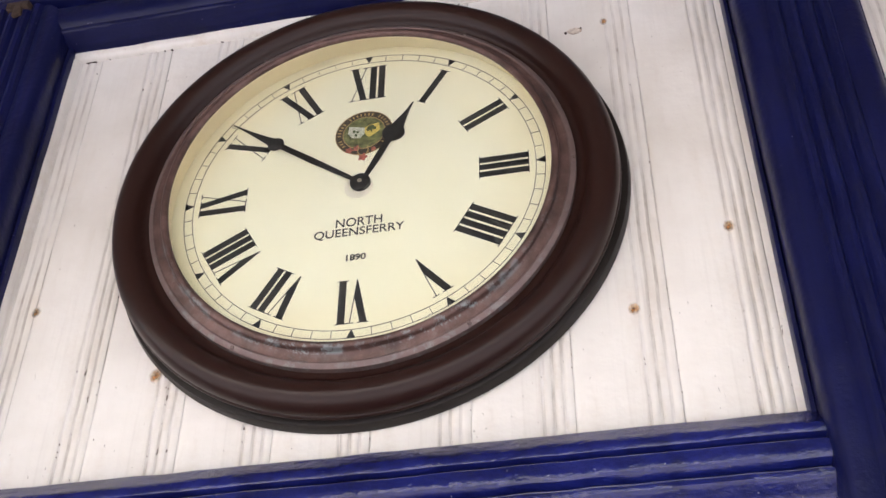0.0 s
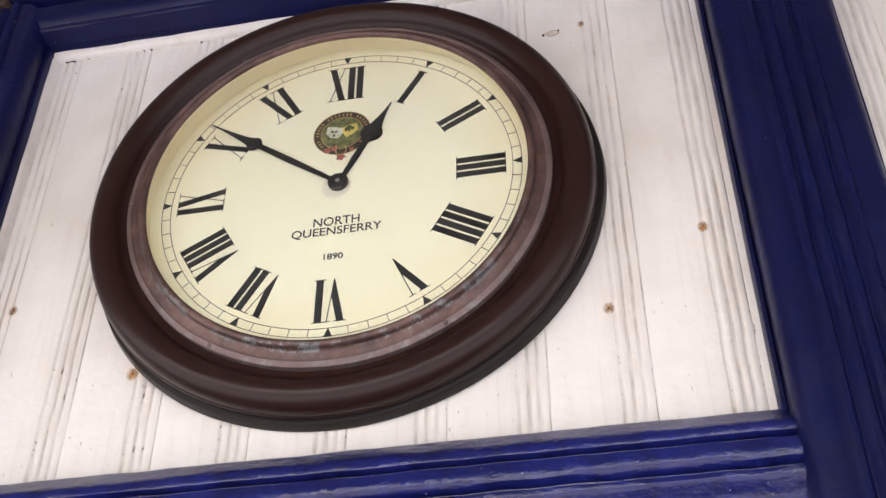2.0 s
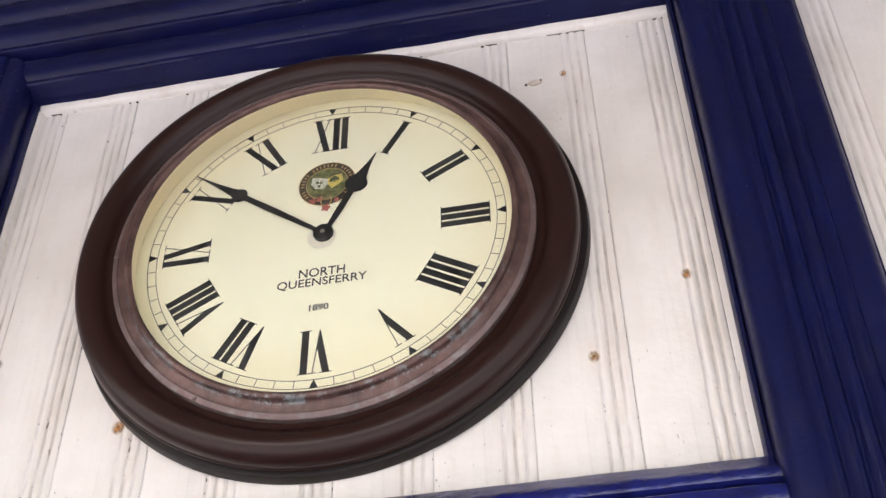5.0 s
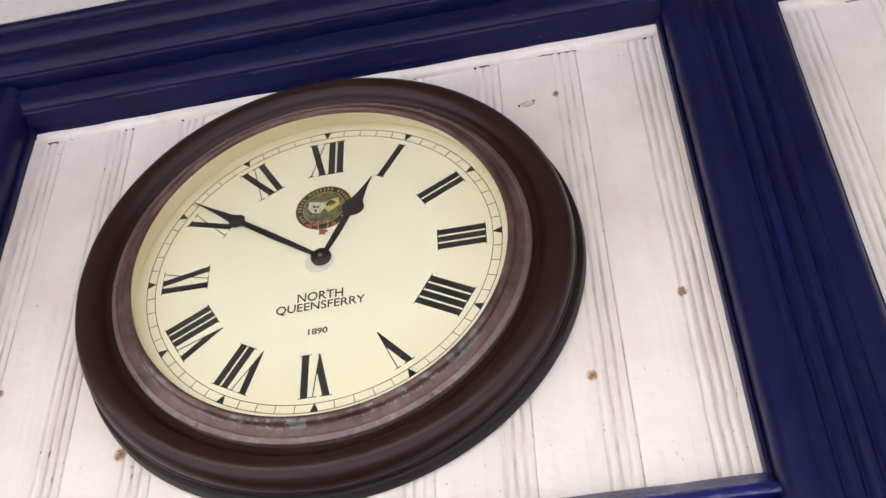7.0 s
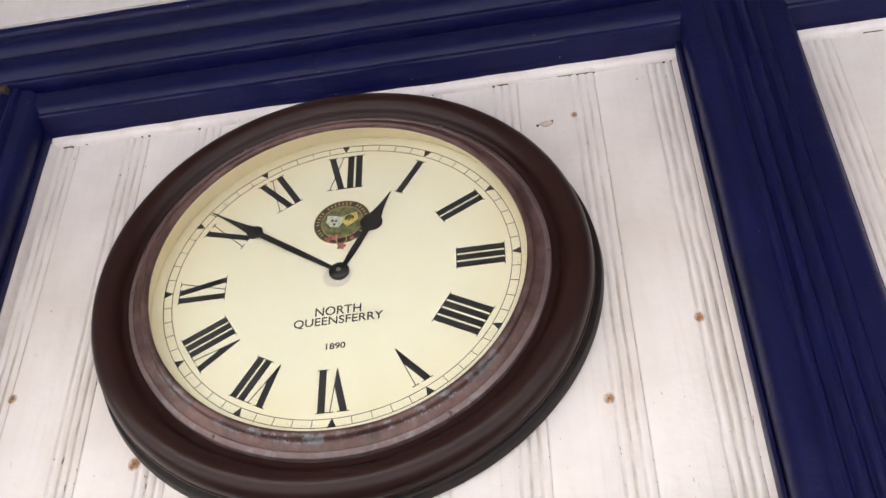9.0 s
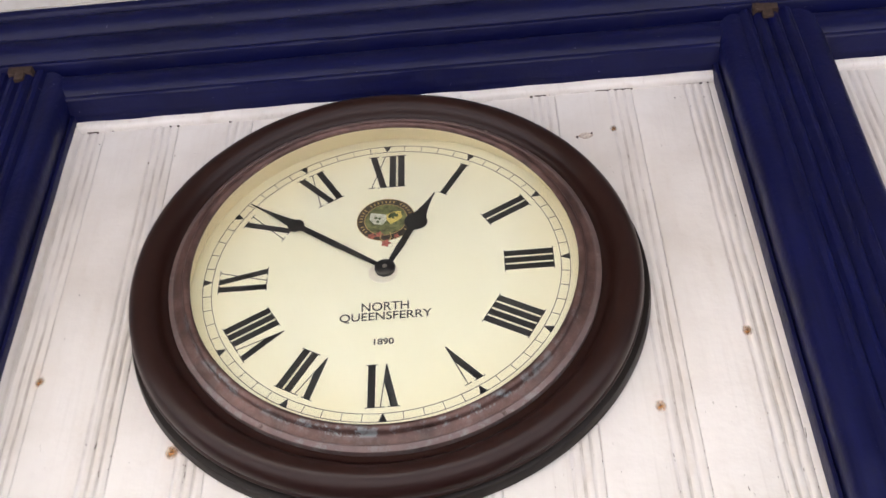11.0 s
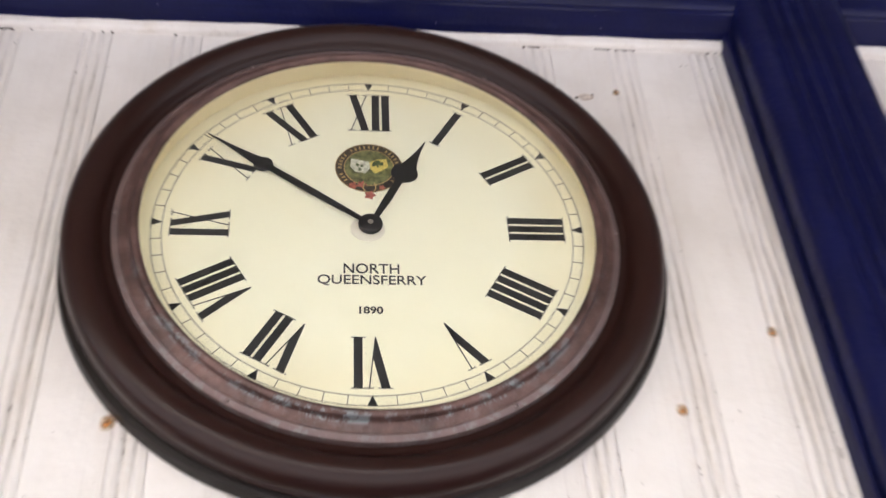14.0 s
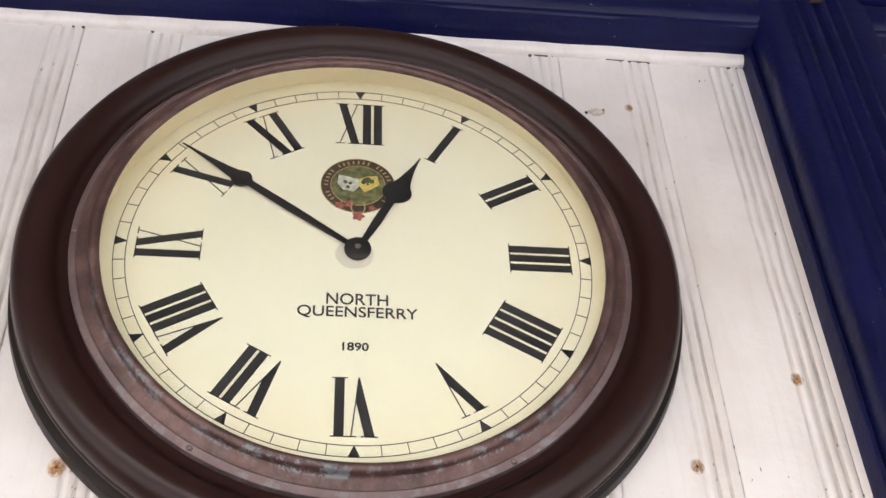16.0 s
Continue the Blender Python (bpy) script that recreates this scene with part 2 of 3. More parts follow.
def stain_mat():
    """Rust bled into white paint round a nail, thinning outwards."""
    m, nt, b = mat("rust_stain", 0.7)
    v = coords(nt)
    n = noise_of(nt, v, 260.0, 4, 0.7)
    ln = nt.nodes.new("ShaderNodeVectorMath")
    ln.operation = "LENGTH"
    nt.links.new(v, ln.inputs[0])
    mr = nt.nodes.new("ShaderNodeMapRange")
    mr.inputs[1].default_value, mr.inputs[2].default_value = 0.0010, 0.0062
    mr.inputs[3].default_value, mr.inputs[4].default_value = 1.0, 0.0
    nt.links.new(ln.outputs["Value"], mr.inputs[0])
    mu = nt.nodes.new("ShaderNodeMath")
    mu.operation = "MULTIPLY"
    nt.links.new(mr.outputs[0], mu.inputs[0])
    nt.links.new(ramp(nt, n, [(0.32, grey(0)), (0.62, grey(1))]), mu.inputs[1])
    nt.links.new(mu.outputs[0], b.inputs["Alpha"])
    nt.links.new(ramp(nt, n, [(0.4, (0.62, 0.34, 0.11)), (0.7, (0.42, 0.17, 0.04))]), b.inputs["Base Color"])
    return m


STAIN = stain_mat()


# ---- mesh helpers ----
def part(name, bm, material, parent=None, label="", smooth=True, at=None):
    me = bpy.data.meshes.new(name)
    bmesh.ops.recalc_face_normals(bm, faces=bm.faces)
    bm.to_mesh(me)
    bm.free()
    for mt in (material if isinstance(material, (list, tuple)) else [material]):
        me.materials.append(mt)
    if smooth:
        for p in me.polygons:
            p.use_smooth = True
        me.set_sharp_from_angle(angle=radians(38))
    ob = new(name, me)
    if parent is not None:
        ob.parent = parent
    if at is not None:
        ob.location = at
    if label:
        tagged(ob, label)
    return ob


def empty(name, at, label, category, kind="", group=""):
    e = new(name)
    e.location = at
    e.empty_display_size = 0.05
    return tagged(e, label, category, group, kind)


def box(bm, x0, x1, y0, y1, z0, z1, bevel=0.0, idx=0):
    c = bmesh.ops.create_cube(bm, size=1)
    bmesh.ops.scale(bm, vec=(x1 - x0, y1 - y0, z1 - z0), verts=c["verts"])
    bmesh.ops.translate(bm, vec=((x0 + x1) / 2, (y0 + y1) / 2, (z0 + z1) / 2), verts=c["verts"])
    if bevel:
        es = list({e for v in c["verts"] for e in v.link_edges})
        bmesh.ops.bevel(bm, geom=es, offset=bevel, segments=2, affect="EDGES", profile=0.6)
    return bm


def lathe(profile, n=128, wob=0.0):
    """A ring or disc turned about the y axis from (radius, y) pairs."""
    bm = bmesh.new()
    loops = []
    for r, y in profile:
        if r < 1e-6:
            loops.append([bm.verts.new((0, y, 0))])
            continue
        ring = []
        for i in range(n):
            a = 2 * math.pi * i / n
            d = wob * noise.noise((3 * math.cos(a) + 7 * r, 3 * math.sin(a), 40 * y)) if wob else 0
            ring.append(bm.verts.new(((r + d) * math.sin(a), y, (r + d) * math.cos(a))))
        loops.append(ring)
    for a, b in zip(loops, loops[1:]):
        for i in range(n):
            j = (i + 1) % n
            if len(a) == 1:
                bm.faces.new((a[0], b[i], b[j]))
            elif len(b) == 1:
                bm.faces.new((a[i], a[j], b[0]))
            else:
                bm.faces.new((a[i], a[j], b[j], b[i]))
    return bm


def slab(bm, pts, y0, y1):
    """A flat outline in the dial's plane, given a little thickness from y0 to y1."""
    f = [bm.verts.new((x, y1, z)) for x, z in pts]
    g = [bm.verts.new((x, y0, z)) for x, z in pts]
    bm.faces.new(f)
    bm.faces.new(g[::-1])
    for i in range(len(pts)):
        j = (i + 1) % len(pts)
        bm.faces.new((f[i], g[i], g[j], f[j]))


def sweep_x(bm, prof, x0, x1, m0=0.0, m1=0.0, ref=0.0, step=0.02, wob=0.0, seed=0.0):
    """A moulding along x from a profile of (z, y); its ends mitred by m0, m1 metres of x per metre of z from ref."""
    n = max(2, int((x1 - x0) / step))
    cols = []
    for i in range(n + 1):
        t = i / n
        col = []
        for z, y in prof:
            x = x0 + m0 * (z - ref) + t * ((x1 + m1 * (z - ref)) - (x0 + m0 * (z - ref)))
            d = wob * noise.noise((x * 14, z * 60 + seed, y * 60)) if y < -0.001 else 0
            e = wob * noise.noise((x * 31, z * 25 + seed + 5, y * 25)) if y < -0.001 else 0
            col.append(bm.verts.new((x, y + d, z + e)))
        cols.append(col)
    for a, b in zip(cols, cols[1:]):
        for k in range(len(prof) - 1):
            bm.faces.new((a[k], b[k], b[k + 1], a[k + 1]))
    bm.faces.new(cols[0])
    bm.faces.new(cols[-1][::-1])


def sweep_z(bm, prof, z0, z1, m0=0.0, m1=0.0, ref=0.0, step=0.02, wob=0.0, seed=0.0, top=None):
    """A moulding along z from a profile of (x, y); mitred as in sweep_x; top: a function of x that gives the upper end."""
    n = max(2, int((z1 - z0) / step))
    cols = []
    for i in range(n + 1):
        t = i / n
        col = []
        for x, y in prof:
            za = z0 + m0 * (x - ref)
            zb = top(x) if top else z1 + m1 * (x - ref)
            z = za + t * (zb - za)
            d = wob * noise.noise((z * 14, x * 60 + seed, y * 60)) if y < -0.001 else 0
            e = wob * noise.noise((z * 31, x * 25 + seed + 5, y * 25)) if y < -0.001 else 0
            col.append(bm.verts.new((x + e, y + d, z)))
        cols.append(col)
    for a, b in zip(cols, cols[1:]):
        for k in range(len(prof) - 1):
            bm.faces.new((a[k], b[k], b[k + 1], a[k + 1]))
    bm.faces.new(cols[0])
    bm.faces.new(cols[-1][::-1])


# ---- the large structure ----
bm = bmesh.new()
box(bm, -400, 400, -400, 60, -1.2, -1.0)
tagged(part("ground", bm, FIELD, smooth=False), "flat pale gravelly ground reaching to the horizon", "ground", kind="structure")
bm = bmesh.new()
box(bm, -14, 14, -4.6, 0.4, -0.995, 0.0, 0.02)
tagged(part("platform", bm, PAVING), "pale paved railway platform along the station wall", "platform", kind="structure")
bm = bmesh.new()
box(bm, -14, 14, 0.016, 0.25, 0.004, 3.9)
tagged(part("wall_north", bm, WHITE_TRIM, smooth=False), "white-painted timber wall of the station building", "wall", kind="structure")
# Unseen canopy with a low fascia, added to keep sky light off the wall.
bm = bmesh.new()
box(bm, -14, 14, -4.4, 0.25, 3.904, 4.02)
box(bm, -14, 14, -4.46, -4.402, 2.85, 4.02)
for i in range(15):
    box(bm, -13.9 + i * 1.98, -13.8 + i * 1.98, -4.3, 0.0, 3.74, 3.902)
tagged(part("unseen_canopy", bm, CANOPY_DARK, smooth=False), "unseen dark canopy added to block light from above", "canopy", kind="structure")

XL, XR, ZT, ZB = -0.4405, 0.4380, 0.3475, -0.337      # clear opening of the panel that holds the clock, from its centre
PIL_R, PIL_L, PIL_W = 0.5165, -0.5180, 0.0715        # pilaster centres and half width

frame_root = empty("timber_frame", (0, 0, Z0), "navy blue gloss-painted timber frame with mouldings on the white wall", "frame", "structure")

# lower rail: three rounded members with dark quirks between
LOW = [(-0.3370, 0.010), (-0.3370, -0.016), (-0.3405, -0.0205), (-0.3500, -0.0270), (-0.3560, -0.0340), (-0.3620, -0.0385), (-0.3675, -0.0405), (-0.3715, -0.0395),
       (-0.3735, -0.0360), (-0.3740, -0.0310), (-0.3780, -0.0300), (-0.3785, -0.0380), (-0.3800, -0.0410), (-0.3870, -0.0425), (-0.3940, -0.0430),
       (-0.3990, -0.0410), (-0.4020, -0.0360), (-0.4030, -0.0310), (-0.4070, -0.0300), (-0.4075, -0.0375), (-0.4090, -0.0400), (-0.4140, -0.0405), (-0.4185, -0.0380),
       (-0.4240, -0.0300), (-0.4300, -0.0250), (-0.4420, -0.0220), (-0.4425, 0.010)]
bm = bmesh.new()
sweep_x(bm, LOW, XL - 0.036, XR + 0.036, 0.35, -0.35, -0.343, 0.008, 0.0009, 3.0)
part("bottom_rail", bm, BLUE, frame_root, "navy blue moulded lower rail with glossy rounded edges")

# upper rail: panel moulding, then a deep cornice in stacked rounds
UP = [(ZT, 0.010), (ZT, -0.0195), (ZT + 0.0015, -0.0222), (ZT + 0.0090, -0.0410), (ZT + 0.0100, -0.0432), (ZT + 0.0125, -0.0445), (ZT + 0.0160, -0.0445), (ZT + 0.0182, -0.0420),
      (0.3635, -0.0435), (0.3665, -0.0472), (0.3740, -0.0503), (0.3840, -0.0518), (0.3950, -0.0514), (0.4040, -0.0488), (0.4085, -0.0455), (0.4100, -0.0380), (0.4130, -0.0330), (0.4205, -0.0330)]
COR = [(0.4225, -0.0400), (0.4240, -0.0540), (0.4258, -0.0565), (0.4300, -0.0575), (0.4330, -0.0562), (0.4345, -0.0538), (0.4370, -0.0560), (0.4420, -0.0610), (0.4500, -0.0650), (0.4600, -0.0665),
       (0.4700, -0.0655), (0.4790, -0.0625), (0.4850, -0.0590), (0.4870, -0.0565), (0.4890, -0.0610), (0.4960, -0.0670), (0.5060, -0.0700), (0.5160, -0.0700), (0.5240, -0.0672), (0.5280, -0.0635),
       (0.5300, -0.0690), (0.5330, -0.0715), (0.5420, -0.0720), (0.5440, -0.0700), (0.5450, 0.010)]
bm = bmesh.new()
sweep_x(bm, UP + COR, -1.30, 1.30, step=0.02, wob=0.0007, seed=9.0)
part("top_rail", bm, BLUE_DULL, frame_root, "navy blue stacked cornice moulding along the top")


def pilaster(c):
    """Reeded upright with rounded top corners, and the plain fillets on both sides of it."""
    half = []
    for k in range(9):
        half.append((0.0708 - 0.0150 * (1 - math.cos(radians(90 * k / 8))), -0.0215 - 0.0200 * math.sin(radians(90 * k / 8))))
    half += [(0.0480, -0.0425), (0.0400, -0.0405)]
    prof = [(-PIL_W, 0.010), (-PIL_W, -0.0190)] + [(-u, y) for u, y in half]
    for j in range(4):
        u0 = -0.0360 + 0.0180 * j
        prof += [(u0 + 0.0004, -0.0392), (u0 + 0.0016, -0.0398), (u0 + 0.0042, -0.0440), (u0 + 0.0090, -0.0458), (u0 + 0.0140, -0.0440), (u0 + 0.0164, -0.0398), (u0 + 0.0176, -0.0392)]
    prof += [(u, y) for u, y in half[::-1]] + [(PIL_W, -0.0190), (PIL_W, 0.010)]
    prof = [(c + u, y - (0.013 if y < -0.02 else 0)) for u, y in prof]

    def top(x):
        d = abs(x - c) - (PIL_W - 0.042)
        return 0.4125 - (0.0 if d <= 0 else 0.042 - math.sqrt(max(0.0, 0.042 ** 2 - d * d)))
    b = bmesh.new()
    sweep_z(b, prof, -1.5, 0.40, step=0.03, wob=0.0006, seed=c * 20, top=top)
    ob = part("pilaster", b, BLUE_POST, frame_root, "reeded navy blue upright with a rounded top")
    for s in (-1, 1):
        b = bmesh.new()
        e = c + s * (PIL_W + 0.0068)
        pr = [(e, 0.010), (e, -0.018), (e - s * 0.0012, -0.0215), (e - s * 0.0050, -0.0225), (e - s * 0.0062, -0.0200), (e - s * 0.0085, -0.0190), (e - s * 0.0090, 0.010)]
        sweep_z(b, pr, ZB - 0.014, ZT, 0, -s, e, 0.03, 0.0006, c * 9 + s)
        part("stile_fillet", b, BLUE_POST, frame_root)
    return ob


pilaster(PIL_R)
pilaster(PIL_L)

# upright mouldings of the panel below
for s, e in ((1, XR), (-1, XL)):
    b = bmesh.new()
    pr = [(e + s * 0.0040, 0.010), (e + s * 0.0040, -0.0220), (e + s * 0.0120, -0.0260), (e + s * 0.0190, -0.0330), (e + s * 0.0250, -0.0400), (e + s * 0.0310, -0.0425), (e + s * 0.0345, -0.0410), (e + s * 0.0360, -0.0360), (e + s * 0.0365, 0.010)]
    sweep_z(b, pr, -1.5, -0.4050, 0, s * 0.8, e + s * 0.0365, 0.03, 0.0008, 30 + s)
    part("panel_edge", b, BLUE, frame_root)

# blue dado below the rail, and its boards
bm = bmesh.new()
box(bm, -1.3, 1.3, -0.012, 0.012, -2.49, -0.4435)
part("dado", bm, BLUE, frame_root, smooth=False)

# white beads: under the upper rail and beside the left upright; band above the cornice
bm = bmesh.new()
bead = [(0.3355, 0.008), (0.3355, -0.0030), (0.3362, -0.0058), (0.3382, -0.0085), (0.3415, -0.0102), (0.3468, -0.0110), (0.3472, 0.008)]
sweep_x(bm, bead, XL + 0.0005, XR - 0.0005, step=0.005, wob=0.0013, seed=2.0)
bead_c = part("white_bead", bm, WHITE_TRIM, smooth=True, at=(0, 0, Z0))
tagged(bead_c, "white-painted bead strip under the blue upper rail", "trim", kind="structure")
for x0, x1 in ((0.5955, 1.3), (-1.3, -0.5975)):
    bm = bmesh.new()
    sweep_x(bm, bead, x0, x1, step=0.012, wob=0.0011, seed=x0)
    tagged(part("white_bead", bm, WHITE_TRIM, at=(0, 0, Z0)), "white-painted bead strip under the blue upper rail", "trim", kind="structure")
bm = bmesh.new()
sweep_z(bm, [(XL, 0.008), (XL, -0.012), (XL + 0.003, -0.0115), (XL + 0.0060, -0.0080), (XL + 0.0070, 0.008)], ZB, 0.3350, step=0.012, wob=0.0010, seed=4.0)
tagged(part("white_bead", bm, WHITE_TRIM, at=(0, 0, Z0)), "thin white-painted strip beside the blue upright", "trim", kind="structure")
bm = bmesh.new()
band = [(0.5465, 0.012), (0.5465, -0.0200), (0.6185, -0.0205), (0.6235, -0.0185), (0.6245, 0.012)]
sweep_x(bm, band, -1.3, 1.3, step=0.015, wob=0.0010, seed=6.0)
tagged(part("white_band", bm, WHITE, at=(0, 0, Z0)), "white-painted band above the blue cornice", "trim", kind="structure")

# ---- the clock ----
clock = empty("wall_clock", (0, 0, Z0), "round station wall clock with mahogany surround and cream dial", "clock")
TILT, SAG = (radians(2.34), 0, radians(1.57)), (-0.0010, 0, -0.0040)     # the case hangs a little out of true, top forward


def case_part(name, profile, n, material, label, wob=0.0):
    ob = part(name, lathe(profile, n, wob), material, clock, label, at=SAG)
    ob.rotation_euler = TILT
    return ob


part("back_box", lathe([(0.262, 0.0), (0.3030, -0.0005), (0.3038, -0.0030), (0.3018, -0.0140), (0.3000, -0.0155), (0.2860, -0.0162), (0.2780, -0.0360), (0.262, -0.0365), (0.262, 0.0)], 192, 0.0004), CASE_WOOD, clock, "dark stained case behind the surround")
ring = [(0.2440, -0.0300), (0.2905, -0.0330), (0.2938, -0.0336), (0.2950, -0.0350), (0.2949, -0.0370), (0.2936, -0.0386), (0.2922, -0.0390)] + \
       [(0.2752 + 0.0188 * math.cos(radians(a)), -0.0412 - 0.0200 * math.sin(radians(a))) for a in range(0, 151, 10)] + \
       [(0.2570, -0.0484), (0.2550, -0.0466), (0.2525, -0.0456), (0.2490, -0.0452), (0.2440, -0.0451), (0.2440, -0.0300)]
case_part("surround", ring, 224, MAHOGANY, "turned mahogany surround with a polished rounded front", 0.0002)
bez = [(0.2370, -0.0440), (0.2290, -0.0550), (0.2240, -0.0588), (0.2216, -0.0592), (0.2206, -0.0606)] + \
      [(0.2248 + 0.0044 * math.cos(radians(a)), -0.0622 - 0.0044 * math.sin(radians(a))) for a in (170, 145, 120, 95, 70, 45, 20, 0)] + \
      [(0.2296, -0.0588), (0.2312, -0.0572), (0.2350, -0.0556), (0.2395, -0.0549), (0.2402, -0.0556), (0.2412, -0.0558), (0.2458, -0.0534), (0.2466, -0.0526), (0.2468, -0.0500), (0.2466, -0.0440), (0.2370, -0.0440)]
bezel = case_part("bezel", bez, 224, COPPER, "tarnished copper bezel with green verdigris patches", 0.0005)
for a in (-91, 91, 149, 211, 31, -31):
    s = lathe([(0, -0.0022), (0.0016, -0.0020), (0.0026, -0.0010), (0.0028, 0.0), (0.0, 0.0)], 12)
    q = radians(a)
    part("screw", s, SCREW, bezel, at=(0.2436 * math.sin(q), -0.0541, 0.2436 * math.cos(q)))
DY = -0.0384        # face of the dial


def sight_ring():
    """A thin cream collar that runs from the dial's edge out to the lip of the tilted bezel."""
    bm = bmesh.new()
    lean = Matrix.Translation(SAG) @ Euler(TILT).to_matrix().to_4x4()
    loops = []
    for f, extra in ((0.0, 0.0), (0.35, 0.0), (0.7, 0.0), (1.0, 0.0), (1.0, 0.0022), (0.0, 0.0022), (0.0, 0.0)):
        row = []
        for k in range(160):
            a = 2 * math.pi * k / 160
            back_pt = Vector(((0.2278 + extra) * math.sin(a), DY + 0.001, (0.2278 + extra) * math.cos(a)))
            lip_pt = lean @ Vector(((0.2224 + extra) * math.sin(a), -0.0585, (0.2224 + extra) * math.cos(a)))
            row.append(bm.verts.new(back_pt.lerp(lip_pt, f)))
        loops.append(row)
    for a, b in zip(loops, loops[1:]):
        for k in range(160):
            bm.faces.new((a[k], a[(k + 1) % 160], b[(k + 1) % 160], b[k]))
    bmesh.ops.remove_doubles(bm, verts=bm.verts, dist=1e-6)
    part("sight_ring", bm, CREAM_RING, clock, "cream inner ring round the dial")


sight_ring()
dial = part("dial", lathe([(0.0, DY), (0.2300, DY), (0.2300, DY + 0.003), (0.0, DY + 0.003)], 192), CREAM, clock, "cream enamel dial with black Roman numerals")
glass = case_part("glass", [(0.0, -0.0580), (0.12, -0.0580), (0.2230, -0.0576), (0.2230, -0.0568), (0.12, -0.0569), (0.0, -0.0569)], 96, GLASS, "thin clear glass over the dial")
glass.visible_shadow = False

P0, P1 = DY + 0.0001, DY - 0.0003     # printed work, just proud of the dial


def stroke(bm, a, b, w):
    """A bar from a to b whose ends are cut level."""
    (x0, z0), (x1, z1) = a, b
    slab(bm, [(x0 - w / 2, z0), (x0 + w / 2, z0), (x1 + w / 2, z1), (x1 - w / 2, z1)], P0, P1)


def numeral(text, hour):
    """A radial Roman numeral, its feet towards the centre."""
    adv = {"I": 0.0107, "V": 0.0250, "X": 0.0250}
    lo, hi, thick, thin, ser = 0.1375, 0.1945, 0.0081, 0.0011, 0.0010
    bm = bmesh.new()
    x = -sum(adv[c] for c in text) / 2
    for c in text:
        w = adv[c]
        if c == "I":
            stroke(bm, (x + w / 2, lo + ser), (x + w / 2, hi - ser), thick)
            for z in (lo, hi - ser):
                slab(bm, [(x - 0.0012, z), (x + w + 0.0012, z), (x + w + 0.0012, z + ser), (x - 0.0012, z + ser)], P0, P1)
        elif c == "V":
            top, xl, xr, xa = hi - ser, x + 0.0058, x + w - 0.0045, x + 0.0140
            k = (xl - thick / 2 - xa) / (top - lo)          # lean of the thick stroke
            q = (xr - xa) / (top - lo)                      # lean of the thin one
            zi = min(top, lo + thick / (q - k))             # where the inner edges meet
            slab(bm, [(xl - thick / 2, top), (xl + thick / 2, top), (xa + q * (zi - lo), zi), (xa, lo)], P0, P1)
            stroke(bm, (xa + thin / 2, lo), (xr, top), thin)
            for p in (x + 0.0058, x + w - 0.0045):
                q = 0.0068 if p < x + 0.01 else 0.0042
                slab(bm, [(p - q, hi - ser), (p + q, hi - ser), (p + q, hi), (p - q, hi)], P0, P1)
        else:
            stroke(bm, (x + w - 0.0060, lo + ser), (x + 0.0060, hi - ser), thick)
            stroke(bm, (x + 0.0045, lo + ser), (x + w - 0.0045, hi - ser), thin)
            for p, q, z in ((x + 0.0060, 0.0066, hi - ser), (x + w - 0.0045, 0.0042, hi - ser), (x + w - 0.0060, 0.0066, lo), (x + 0.0045, 0.0042, lo)):
                slab(bm, [(p - q, z), (p + q, z), (p + q, z + ser), (p - q, z + ser)], P0, P1)
        x += w
    bmesh.ops.rotate(bm, cent=(0, 0, 0), matrix=Matrix.Rotation(radians(30 * hour), 3, "Y"), verts=bm.verts)
    part("numeral", bm, INK, dial, smooth=False)


for h, text in enumerate("I II III IIII V VI VII VIII IX X XI XII".split(), 1):
    numeral(text, h)


def annulus(r0, r1, mt, name, parent, n=160, y0=P0, y1=P1, at=None):
    return part(name, lathe([(r0, y0), (r0, y1), (r1, y1), (r1, y0)], n), mt, parent, at=at, smooth=False)


annulus(0.2020, 0.2027, INK, "track_line", dial)
annulus(0.2124, 0.2131, INK, "track_line", dial)
bm = bmesh.new()
for i in range(60):
    if i % 5:
        a = radians(6 * i)
        c, s = math.cos(a), math.sin(a)
        slab(bm, [(r * s + d * c, r * c - d * s) for r, d in ((0.2027, -0.00035), (0.2124, -0.00035), (0.2124, 0.00035), (0.2027, 0.00035))], P0, P1)
tagged(part("minute_ticks", bm, INK, dial, smooth=False), kind="stuff")
for i in range(12):
    a = radians(30 * i)
    c, s = math.cos(a), math.sin(a)
    bm = bmesh.new()
    slab(bm, [(r * s + d * c, r * c - d * s) for r, d in ((0.2025, 0.0003), (0.2131, 0.0050), (0.2131, -0.0050), (0.2025, -0.0003))], P0, P1 - 0.0001)
    part("hour_mark", bm, INK, dial, smooth=False)


